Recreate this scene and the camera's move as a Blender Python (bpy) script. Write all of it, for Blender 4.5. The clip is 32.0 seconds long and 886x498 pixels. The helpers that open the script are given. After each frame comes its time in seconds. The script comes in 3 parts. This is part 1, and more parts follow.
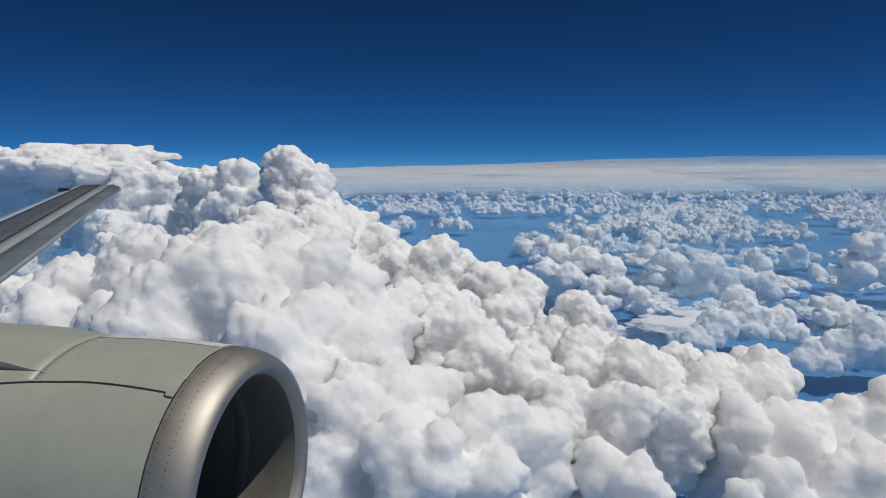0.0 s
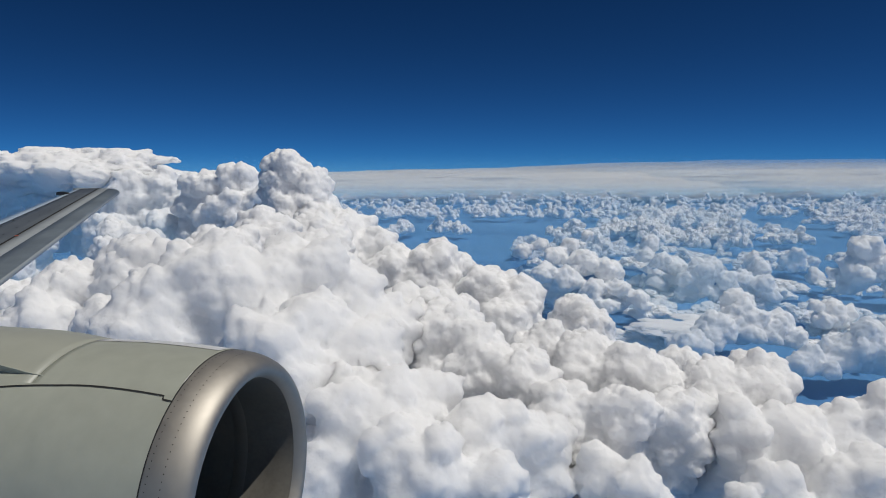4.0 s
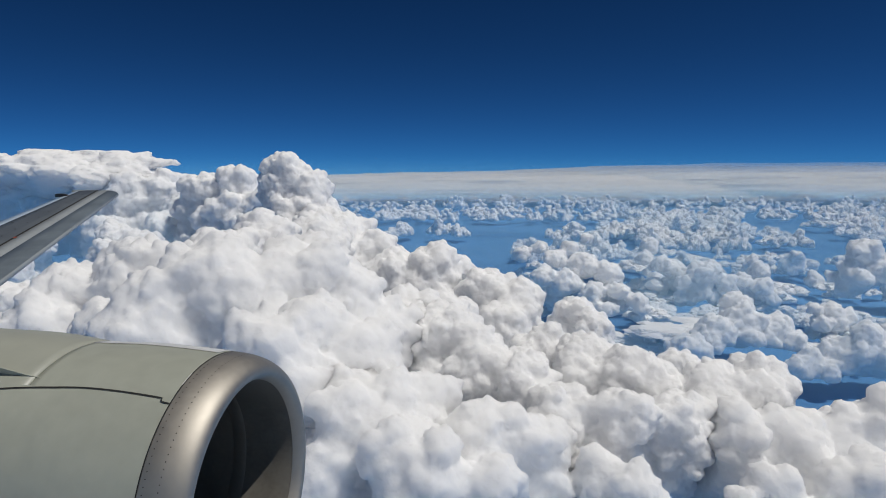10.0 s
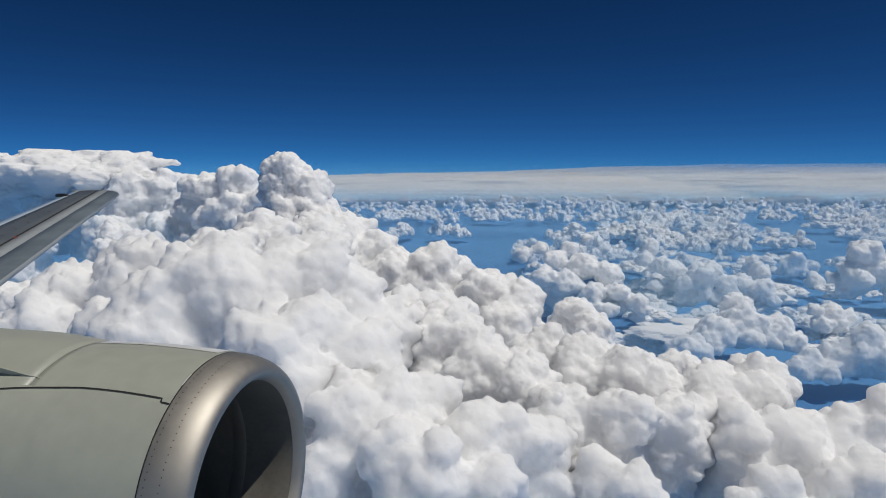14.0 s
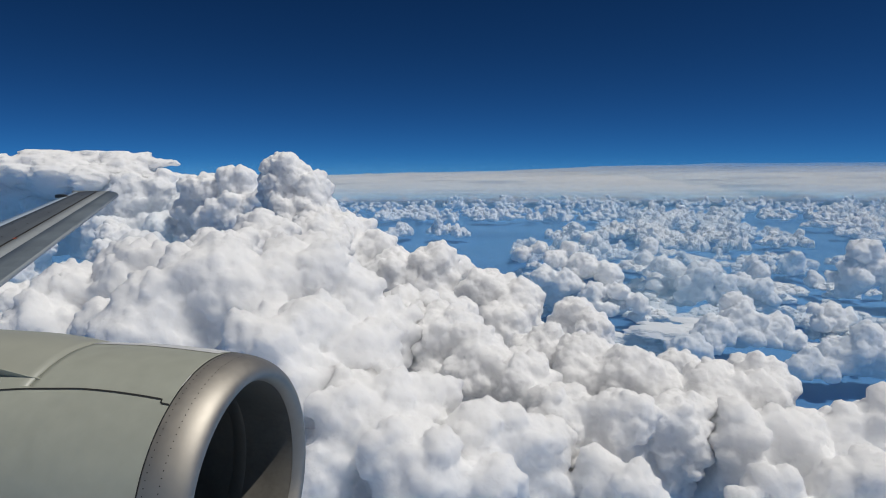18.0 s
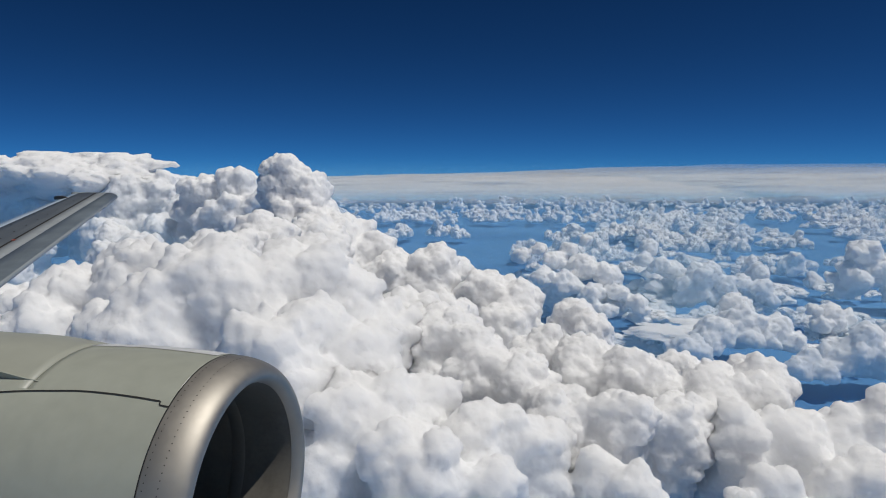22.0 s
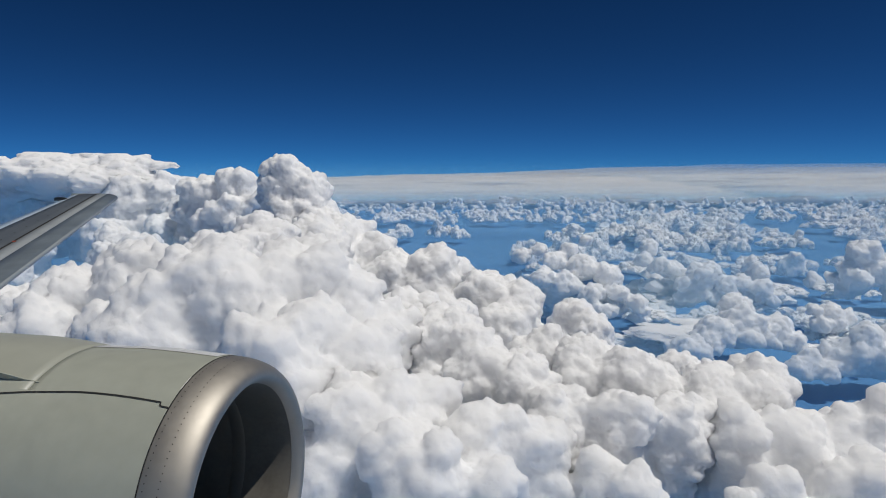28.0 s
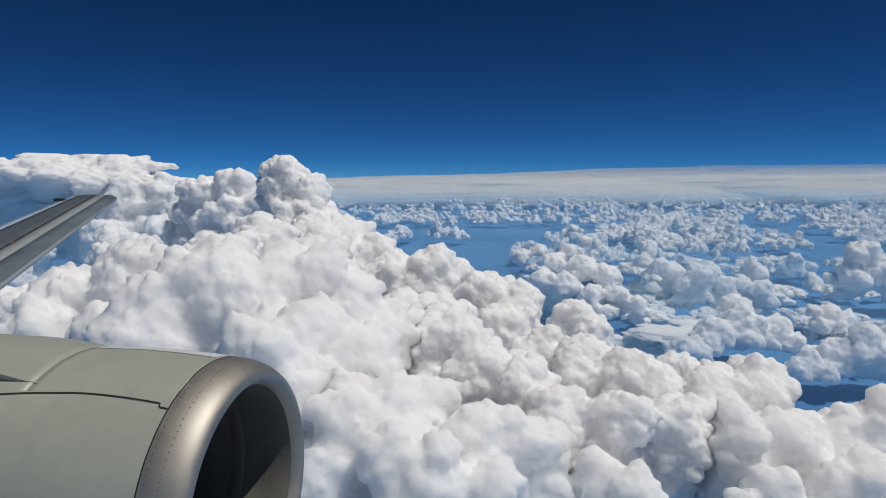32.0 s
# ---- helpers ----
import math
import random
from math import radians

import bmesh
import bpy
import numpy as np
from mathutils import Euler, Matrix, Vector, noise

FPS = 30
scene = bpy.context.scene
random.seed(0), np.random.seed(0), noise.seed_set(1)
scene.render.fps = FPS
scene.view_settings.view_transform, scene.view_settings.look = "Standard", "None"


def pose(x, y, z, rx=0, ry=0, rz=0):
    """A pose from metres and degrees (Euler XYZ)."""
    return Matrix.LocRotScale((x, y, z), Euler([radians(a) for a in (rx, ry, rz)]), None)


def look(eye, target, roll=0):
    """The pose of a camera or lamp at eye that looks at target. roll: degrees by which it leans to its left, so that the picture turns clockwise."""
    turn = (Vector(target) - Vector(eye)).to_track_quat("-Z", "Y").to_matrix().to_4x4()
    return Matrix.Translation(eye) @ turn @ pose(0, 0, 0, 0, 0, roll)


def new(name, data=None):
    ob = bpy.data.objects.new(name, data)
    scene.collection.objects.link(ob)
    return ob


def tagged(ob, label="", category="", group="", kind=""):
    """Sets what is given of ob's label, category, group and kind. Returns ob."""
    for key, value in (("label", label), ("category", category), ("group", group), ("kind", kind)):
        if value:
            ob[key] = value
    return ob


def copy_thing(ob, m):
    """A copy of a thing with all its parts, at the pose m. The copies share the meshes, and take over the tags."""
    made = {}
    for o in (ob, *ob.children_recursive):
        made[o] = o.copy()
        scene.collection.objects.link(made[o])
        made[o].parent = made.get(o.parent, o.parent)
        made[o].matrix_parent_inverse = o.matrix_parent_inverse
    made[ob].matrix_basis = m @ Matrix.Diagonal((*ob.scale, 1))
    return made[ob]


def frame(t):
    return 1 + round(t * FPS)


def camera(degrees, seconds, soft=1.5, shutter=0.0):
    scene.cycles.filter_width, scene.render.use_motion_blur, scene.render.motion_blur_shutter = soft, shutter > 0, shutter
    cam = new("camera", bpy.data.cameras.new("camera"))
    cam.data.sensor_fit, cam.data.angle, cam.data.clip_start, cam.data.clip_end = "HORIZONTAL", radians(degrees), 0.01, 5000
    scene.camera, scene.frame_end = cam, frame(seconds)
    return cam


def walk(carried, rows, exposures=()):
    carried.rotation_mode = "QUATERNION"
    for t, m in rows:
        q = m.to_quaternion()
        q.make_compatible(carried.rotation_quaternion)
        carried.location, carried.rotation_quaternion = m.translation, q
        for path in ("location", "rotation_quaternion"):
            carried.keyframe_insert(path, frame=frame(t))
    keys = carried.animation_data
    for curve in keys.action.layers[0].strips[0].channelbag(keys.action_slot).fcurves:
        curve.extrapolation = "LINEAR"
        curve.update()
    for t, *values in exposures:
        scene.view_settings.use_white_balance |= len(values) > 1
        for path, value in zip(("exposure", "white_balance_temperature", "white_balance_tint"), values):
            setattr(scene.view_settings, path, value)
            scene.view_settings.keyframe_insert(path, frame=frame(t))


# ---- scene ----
# The camera looks out over the wing of an airliner in cruise, above a field of cumulus.
# Distances of the clouds and the height over the sea are drawn at a reduced scale, so that the far clouds lie within 5 km.
EYE, TILT = 305.0, -7.89
cam = camera(68.0, 32.0, soft=1.0)
ROWS = [  # seconds, place by the window, then pitch, roll and yaw
    (0, 0.0062, -0.0195, 0.0068, -0.556, 0.094, 0.141),
    (0.5, 0.0049, -0.0155, 0.0037, -0.5, 0.081, 0.133),
    (1, 0.003, -0.0107, -0.0003, -0.432, 0.071, 0.119),
    (2, -0.0017, -0.0064, -0.0049, -0.293, 0.075, 0.029),
    (3, 0.0022, -0.0204, 0.002, -0.267, 0.097, 0.012),
    (3.5, 0.0049, -0.0238, 0.0044, -0.274, 0.126, 0.016),
    (5.5, -0.0023, -0.0052, -0.0038, -0.028, -0.033, 0.052),
    (6, -0.003, -0.0054, -0.0038, -0.022, -0.043, 0.046),
    (7, -0.0075, -0.006, -0.008, 0.016, -0.089, -0.016),
    (8, -0.0036, -0.0008, -0.0078, 0.006, 0.006, -0.027),
    (9, -0.0034, -0.0021, -0.0071, 0.005, -0.011, -0.041),
    (10, -0.0021, -0.0006, -0.0077, 0.006, 0.033, -0.035),
    (11, 0.0002, -0.0019, -0.0059, 0.006, 0.013, -0.007),
    (12, 0.0004, -0.0049, -0.0046, 0.029, -0.02, -0.005),
    (13, -0.0012, -0.0058, -0.0035, 0.055, -0.079, -0.003),
    (14, -0.0028, 0.0016, -0.006, 0.048, -0.061, 0.01),
    (14.5, -0.0029, 0.0021, -0.0059, 0.046, -0.055, 0.009),
    (16.5, -0, -0, -0, 0, 0.001, -0.001),
    (17, -0.0001, -0.0003, -0.0002, 0.003, 0.005, -0.004),
    (18, -0.0008, -0.003, -0.0014, 0.028, 0.056, -0.043),
    (19, 0.0026, -0.0047, 0.0023, 0.024, 0.075, -0.028),
    (20, 0.0024, -0.0007, 0, 0.066, 0.049, -0.034),
    (21, 0.0001, 0.0002, 0.0007, 0.097, 0.07, -0.096),
    (22, 0.0008, 0.0059, -0.001, 0.145, 0.081, -0.093),
    (23, -0.0047, 0.0086, -0.0068, 0.181, 0.08, -0.131),
    (24, -0.0002, 0.0049, -0.0028, 0.165, 0.11, -0.122),
    (25, 0.0045, -0.002, 0.0026, 0.143, 0.116, -0.111),
    (25.5, 0.0052, -0.0021, 0.0027, 0.14, 0.121, -0.107),
    (27.5, 0.0078, -0.0128, 0.0063, 0.177, 0.169, -0.106),
    (28, 0.0075, -0.0117, 0.0058, 0.18, 0.166, -0.1),
    (29, 0.0058, -0.0077, 0.0038, 0.202, 0.143, -0.078),
    (30, 0.0053, -0.0076, 0.0035, 0.215, 0.142, -0.085),
    (31, 0.0002, -0.0026, -0.0002, 0.3, 0.102, -0.127),
    (32, 0.0066, -0.0113, 0.0041, 0.271, 0.168, -0.155),
]
walk(cam, [(t, pose(x, y, EYE + z, 90 + TILT + up, roll, yaw)) for t, x, y, z, up, roll, yaw in ROWS])

# ---- light ----
TO_SUN = Vector((0.40, -0.13, 0.905)).normalized()
world = bpy.data.worlds.new("high_altitude_sky")
scene.world = world
world.use_nodes = True
nodes, links = world.node_tree.nodes, world.node_tree.links
coord, lift = nodes.new("ShaderNodeTexCoord"), nodes.new("ShaderNodeVectorMath")
lift.operation = "ADD"
lift.inputs[1].default_value = (0, 0, 0.05)  # the horizon lies below eye level
sky = nodes.new("ShaderNodeTexSky")
sky.sky_type, sky.sun_disc, sky.altitude = "NISHITA", False, 9000
sky.sun_elevation, sky.sun_rotation = math.asin(TO_SUN.z), math.atan2(TO_SUN.x, TO_SUN.y)
sky.air_density, sky.dust_density, sky.ozone_density = 1.1, 1.2, 4.0
links.new(coord.outputs["Generated"], lift.inputs[0])
links.new(lift.outputs[0], sky.inputs[0])
back = nodes["Background"]
deep = nodes.new("ShaderNodeGamma")
deep.inputs[1].default_value = 1.55
links.new(sky.outputs[0], deep.inputs[0])
tint = nodes.new("ShaderNodeMix")  # thin, dry air: less violet
tint.data_type, tint.blend_type = "RGBA", "MULTIPLY"
tint.inputs["Factor"].default_value = 1.0
tint.inputs["B"].default_value = (0.44, 1.01, 1.05, 1)
links.new(deep.outputs[0], tint.inputs["A"])
links.new(tint.outputs["Result"], back.inputs[0])
back.inputs[1].default_value = 0.0205
sun = new("sun", bpy.data.lights.new("sun", "SUN"))
sun.data.energy, sun.data.angle, sun.data.color = 2.58, radians(0.5), (1.0, 0.965, 0.905)
sun.matrix_world = look(TO_SUN * 100, (0, 0, 0))


# ---- materials ----
def material(name, color, rough=0.6, metal=0.0, spread=0.0, scale=5.0, bump=0.0, bump_scale=20.0, specular=0.5, detail=6.0, stretch=None):
    """A principled material with a tone that varies at two scales, and fine relief."""
    m = bpy.data.materials.new(name)
    m.use_nodes = True
    n, l = m.node_tree.nodes, m.node_tree.links
    b = n["Principled BSDF"]
    b.inputs["Base Color"].default_value = (*color, 1)
    b.inputs["Roughness"].default_value = rough
    b.inputs["Metallic"].default_value = metal
    b.inputs["Specular IOR Level"].default_value = specular
    where = n.new("ShaderNodeTexCoord")
    out = where.outputs["Object"]
    if stretch:
        mp = n.new("ShaderNodeMapping")
        mp.inputs["Scale"].default_value = stretch
        l.new(out, mp.inputs[0])
        out = mp.outputs[0]
    if spread:
        fine, wide, mix, ramp = n.new("ShaderNodeTexNoise"), n.new("ShaderNodeTexNoise"), n.new("ShaderNodeMath"), n.new("ShaderNodeMapRange")
        fine.inputs["Scale"].default_value, wide.inputs["Scale"].default_value = scale * 6, scale
        fine.inputs["Detail"].default_value = detail
        mix.operation = "ADD"
        l.new(out, fine.inputs["Vector"])
        l.new(out, wide.inputs["Vector"])
        l.new(fine.outputs[0], mix.inputs[0])
        l.new(wide.outputs[0], mix.inputs[1])
        ramp.inputs[1].default_value, ramp.inputs[2].default_value = 0.6, 1.4
        ramp.inputs[3].default_value, ramp.inputs[4].default_value = 1 - spread, 1 + spread
        tone = n.new("ShaderNodeVectorMath")
        tone.operation = "SCALE"
        tone.inputs[0].default_value = color
        l.new(mix.outputs[0], ramp.inputs[0])
        l.new(ramp.outputs[0], tone.inputs["Scale"])
        l.new(tone.outputs[0], b.inputs["Base Color"])
        gloss = n.new("ShaderNodeMapRange")
        gloss.inputs[1].default_value, gloss.inputs[2].default_value = 0.6, 1.4
        gloss.inputs[3].default_value, gloss.inputs[4].default_value = rough * (1 - spread), min(1, rough * (1 + spread))
        l.new(mix.outputs[0], gloss.inputs[0])
        l.new(gloss.outputs[0], b.inputs["Roughness"])
    if bump:
        t, bp = n.new("ShaderNodeTexNoise"), n.new("ShaderNodeBump")
        t.inputs["Scale"].default_value, t.inputs["Detail"].default_value = bump_scale, 5
        bp.inputs["Strength"].default_value, bp.inputs["Distance"].default_value = 1.0, bump
        l.new(out, t.inputs["Vector"])
        l.new(t.outputs[0], bp.inputs["Height"])
        l.new(bp.outputs[0], b.inputs["Normal"])
    return m


def cloud_material(name, color, depth, relief, scale):
    """Water droplets: white, matt, light spreads inside."""
    m = material(name, color, rough=1.0, specular=0.0, bump=relief, bump_scale=scale)
    grain = next(n for n in m.node_tree.nodes if n.type == "TEX_NOISE")
    grain.inputs["Detail"].default_value, grain.inputs["Roughness"].default_value = 6, 0.6
    b = m.node_tree.nodes["Principled BSDF"]
    b.inputs["Subsurface Weight"].default_value = 1.0
    b.inputs["Subsurface Radius"].default_value = (1.0, 1.0, 1.0)
    b.inputs["Subsurface Scale"].default_value = depth
    return m


CLOUD_SOFT = cloud_material("soft_cloud_droplets", (0.99, 0.99, 0.99), 32.0, 1.6, 0.16)
CLOUD = cloud_material("cloud_droplets", (0.99, 0.99, 0.99), 18.0, 1.6, 0.2)
CLOUD_FAR = cloud_material("cloud_droplets_far", (0.99, 0.985, 0.975), 4.0, 2.0, 0.12)


def mist_material(name, most, scale, start=0.36, full=0.66):
    """Thin outer droplets: partly see-through, in drifts."""
    m = bpy.data.materials.new(name)
    m.use_nodes = True
    n, l = m.node_tree.nodes, m.node_tree.links
    n.remove(n["Principled BSDF"])
    matt, trans, both, clear, veil = (n.new("ShaderNode" + k) for k in ("BsdfDiffuse", "BsdfTranslucent", "MixShader", "BsdfTransparent", "MixShader"))
    for b in (matt, trans):
        b.inputs[0].default_value = (0.99, 0.99, 0.99, 1)
    both.inputs[0].default_value = 0.42
    where, drift, thin = n.new("ShaderNodeTexCoord"), n.new("ShaderNodeTexNoise"), n.new("ShaderNodeMapRange")
    drift.inputs["Scale"].default_value, drift.inputs["Detail"].default_value, drift.inputs["Roughness"].default_value = scale, 5, 0.5
    thin.interpolation_type = "SMOOTHSTEP"
    thin.inputs[1].default_value, thin.inputs[2].default_value = start, full
    thin.inputs[3].default_value, thin.inputs[4].default_value = 0.0, most
    l.new(where.outputs["Object"], drift.inputs["Vector"])
    l.new(drift.outputs[0], thin.inputs[0])
    l.new(matt.outputs[0], both.inputs[1])
    l.new(trans.outputs[0], both.inputs[2])
    l.new(thin.outputs[0], veil.inputs[0])
    l.new(clear.outputs[0], veil.inputs[1])
    l.new(both.outputs[0], veil.inputs[2])
    l.new(veil.outputs[0], n["Material Output"].inputs[0])
    return m


def bank_material():
    """Thin ice cloud far away: streaked lengthwise, thinning out at its top and foot."""
    m = mist_material("bank_droplets", 0.76, 0.01, 0.0, 0.5)
    n, l = m.node_tree.nodes, m.node_tree.links
    drift, thin = (next(k for k in n if k.type == kind) for kind in ("TEX_NOISE", "MAP_RANGE"))
    veil = n["Material Output"].inputs[0].links[0].from_node
    for b in n:
        if b.type in ("BSDF_DIFFUSE", "BSDF_TRANSLUCENT"):
            b.inputs[0].default_value = (0.98, 0.95, 0.90, 1)
        if b.type == "MIX_SHADER" and b != veil:
            b.inputs[0].default_value = 0.15
    where = next(k for k in n if k.type == "TEX_COORD")
    streak, split, top, foot, a, c = (n.new("ShaderNode" + k) for k in ("Mapping", "SeparateXYZ", "MapRange", "MapRange", "Math", "Math"))
    streak.inputs["Scale"].default_value = (0.5, 1.0, 2.2)
    l.new(where.outputs["Object"], streak.inputs[0])
    l.new(streak.outputs[0], drift.inputs["Vector"])
    l.new(where.outputs["Object"], split.inputs[0])
    for node, values in ((foot, (5, 110, 0.0, 1.0)), (top, (170, 290, 1.0, 0.0))):
        for k, value in enumerate(values):
            node.inputs[k + 1].default_value = value
        l.new(split.outputs[2], node.inputs[0])
    a.operation = c.operation = "MULTIPLY"
    l.new(foot.outputs[0], a.inputs[0])
    l.new(top.outputs[0], a.inputs[1])
    l.new(a.outputs[0], c.inputs[0])
    l.new(thin.outputs[0], c.inputs[1])
    l.new(c.outputs[0], veil.inputs[0])
    return m


BANK = bank_material()
PAINT = material("grey_nacelle_paint", (0.385, 0.40, 0.338), 0.45, spread=0.09, scale=1.3, bump=0.0006, bump_scale=3)
PAINT_AFT = material("light_grey_paint", (0.385, 0.395, 0.335), 0.42, spread=0.06, scale=1.1)
LIP = material("bare_aluminium_lip", (0.48, 0.45, 0.40), 0.58, 1.0, spread=0.07, scale=3.0, bump=0.0003, bump_scale=40)
# For joints and marks; also puts shade into hidden engine walls.
DARK = material("gap_and_shade_black", (0.02, 0.02, 0.02), 0.8)
LINER = material("acoustic_liner", (0.14, 0.13, 0.11), 0.55, spread=0.2, scale=5)
BLADE = material("titanium_blade", (0.2, 0.19, 0.165), 0.5, 0.4, spread=0.1, scale=4)
SPINNER = material("black_spinner_paint", (0.03, 0.03, 0.03), 0.4)
WING_GREY = material("wing_grey_coating", (0.105, 0.122, 0.14), 0.5, spread=0.15, scale=1.5)
WING_LIGHT = material("wing_pale_panel", (0.33, 0.36, 0.375), 0.5, spread=0.1, scale=2)
SLAT = material("weathered_slat_metal", (0.22, 0.262, 0.295), 0.45, 0.35, spread=0.2, scale=2.5, stretch=(1, 0.25, 1))
# The sky's blue reflection is put into this base colour.
AILERON = material("sky_tinted_grey_paint", (0.42, 0.52, 0.62), 0.3, spread=0.08, scale=2)
WATER = material("hazy_sea", (0.095, 0.265, 0.53), 0.55, spread=0.12, scale=0.002, specular=0.2)
FUSELAGE = material("white_fuselage_paint", (0.72, 0.72, 0.70), 0.35, spread=0.05, scale=0.8)
RED = material("faded_red_mark", (0.35, 0.08, 0.05), 0.6)


# ---- mesh helpers ----
def mesh_object(name, verts, faces, mat, parent=None, smooth=True, label=""):
    me = bpy.data.meshes.new(name)
    me.from_pydata([tuple(v) for v in verts], [], faces)
    me.materials.append(mat)
    if smooth:
        me.polygons.foreach_set("use_smooth", [True] * len(me.polygons))
    me.update()
    ob = new(name, me)
    if parent:
        ob.parent = parent
    if label:
        tagged(ob, label)
    return ob


def loft(rings, closed=True, caps=False):
    """Faces between rings of equal length."""
    n = len(rings[0])
    verts = [p for r in rings for p in r]
    faces = []
    for i in range(len(rings) - 1):
        for j in range(n if closed else n - 1):
            k = (j + 1) % n
            faces.append((i * n + j, i * n + k, (i + 1) * n + k, (i + 1) * n + j))
    if caps:
        faces.append(tuple(range(n))[::-1])
        faces.append(tuple((len(rings) - 1) * n + j for j in range(n)))
    return verts, faces


# ---- sea ----
def grid_sheet(size, steps):
    a = np.linspace(-1, 1, steps)
    a = size * np.sign(a) * np.abs(a) ** 2
    verts = [(x, y, 0) for y in a for x in a]
    faces = [(j * steps + i, j * steps + i + 1, (j + 1) * steps + i + 1, (j + 1) * steps + i) for j in range(steps - 1) for i in range(steps - 1)]
    return verts, faces


sea = mesh_object("sea", *grid_sheet(30000, 41), WATER, smooth=False)
tagged(sea, "deep blue sea seen through haze between the clouds", "sea", kind="structure")


# ---- haze: painted as see-through blue sheets over the sea, thinning out upward ----
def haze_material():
    m = bpy.data.materials.new("painted_haze")
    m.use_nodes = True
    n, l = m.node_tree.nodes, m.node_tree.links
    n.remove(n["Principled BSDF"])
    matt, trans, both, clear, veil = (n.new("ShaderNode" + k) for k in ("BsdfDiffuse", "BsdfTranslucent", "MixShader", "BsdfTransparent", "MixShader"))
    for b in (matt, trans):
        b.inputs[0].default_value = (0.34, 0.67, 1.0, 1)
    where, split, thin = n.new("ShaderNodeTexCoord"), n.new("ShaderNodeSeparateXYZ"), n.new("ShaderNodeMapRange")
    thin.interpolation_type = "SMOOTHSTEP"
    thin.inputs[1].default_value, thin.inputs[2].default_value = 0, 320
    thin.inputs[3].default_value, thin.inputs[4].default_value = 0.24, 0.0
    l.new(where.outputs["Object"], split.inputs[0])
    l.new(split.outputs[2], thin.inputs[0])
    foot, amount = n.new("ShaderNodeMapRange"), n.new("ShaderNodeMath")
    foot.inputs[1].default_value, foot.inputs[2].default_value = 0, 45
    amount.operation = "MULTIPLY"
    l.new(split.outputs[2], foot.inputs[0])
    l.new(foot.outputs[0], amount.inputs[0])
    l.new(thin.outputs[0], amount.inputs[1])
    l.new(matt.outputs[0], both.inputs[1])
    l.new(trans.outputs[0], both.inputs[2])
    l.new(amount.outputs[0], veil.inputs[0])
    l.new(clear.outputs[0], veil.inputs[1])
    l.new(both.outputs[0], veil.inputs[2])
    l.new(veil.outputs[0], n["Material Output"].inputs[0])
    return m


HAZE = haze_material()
# Leaning shells, added at growing distance; their blue stands in for haze.
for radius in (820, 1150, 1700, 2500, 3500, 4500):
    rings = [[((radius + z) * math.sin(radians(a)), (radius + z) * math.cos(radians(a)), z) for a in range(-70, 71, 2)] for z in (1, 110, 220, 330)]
    veil = mesh_object("painted_haze_sheet", *loft(rings, closed=False), HAZE)
    tagged(veil, "see-through blue sheet that paints haze over the sea", "haze", kind="structure")


# ---- clouds ----
def ico(level):
    bm = bmesh.new()
    bmesh.ops.create_icosphere(bm, subdivisions=level, radius=1.0)
    v = np.array([x.co[:] for x in bm.verts])
    f = np.array([[x.index for x in face.verts] for face in bm.faces])
    bm.free()
    return v, f


ICO = {k: ico(k) for k in (1, 2)}


def heaps(lobes, rng, base, first=14, second=5, column=True):
    """Lobes, puffs on them, smaller puffs on those, and the cloud's body down to its base."""
    out = []
    for x, y, z, r in lobes:
        out.append((x, y, z, r))
        n = 0
        level = z - 0.9 * r
        while column and level > base and n < 8:
            out.append((x + rng.normal(0, 0.12 * r), y + rng.normal(0, 0.12 * r), level, r * 1.08))
            level -= 0.9 * r
            n += 1
        if not column and z - r > base:
            for _ in range(3):
                out.append((x + rng.normal(0, 0.8 * r), y + rng.normal(0, 0.8 * r), base + (z - base) * rng.uniform(0.1, 0.6), r * rng.uniform(0.4, 0.8)))
        for _ in range(first):
            a, s = rng.uniform(0, 2 * math.pi), rng.uniform(-0.35, 1.0)
            c = math.sqrt(1 - s * s)
            w = np.array((c * math.cos(a), c * math.sin(a), s))
            r1 = r * rng.uniform(0.2, 0.42)
            p = np.array((x, y, z)) + w * (r * 0.88)
            out.append((*p, r1))
            for _ in range(second):
                v = rng.normal(0, 1, 3) + w * 1.2
                v /= np.linalg.norm(v)
                out.append((*(p + v * r1 * 0.9), r1 * rng.uniform(0.25, 0.5)))
    return np.array(out)


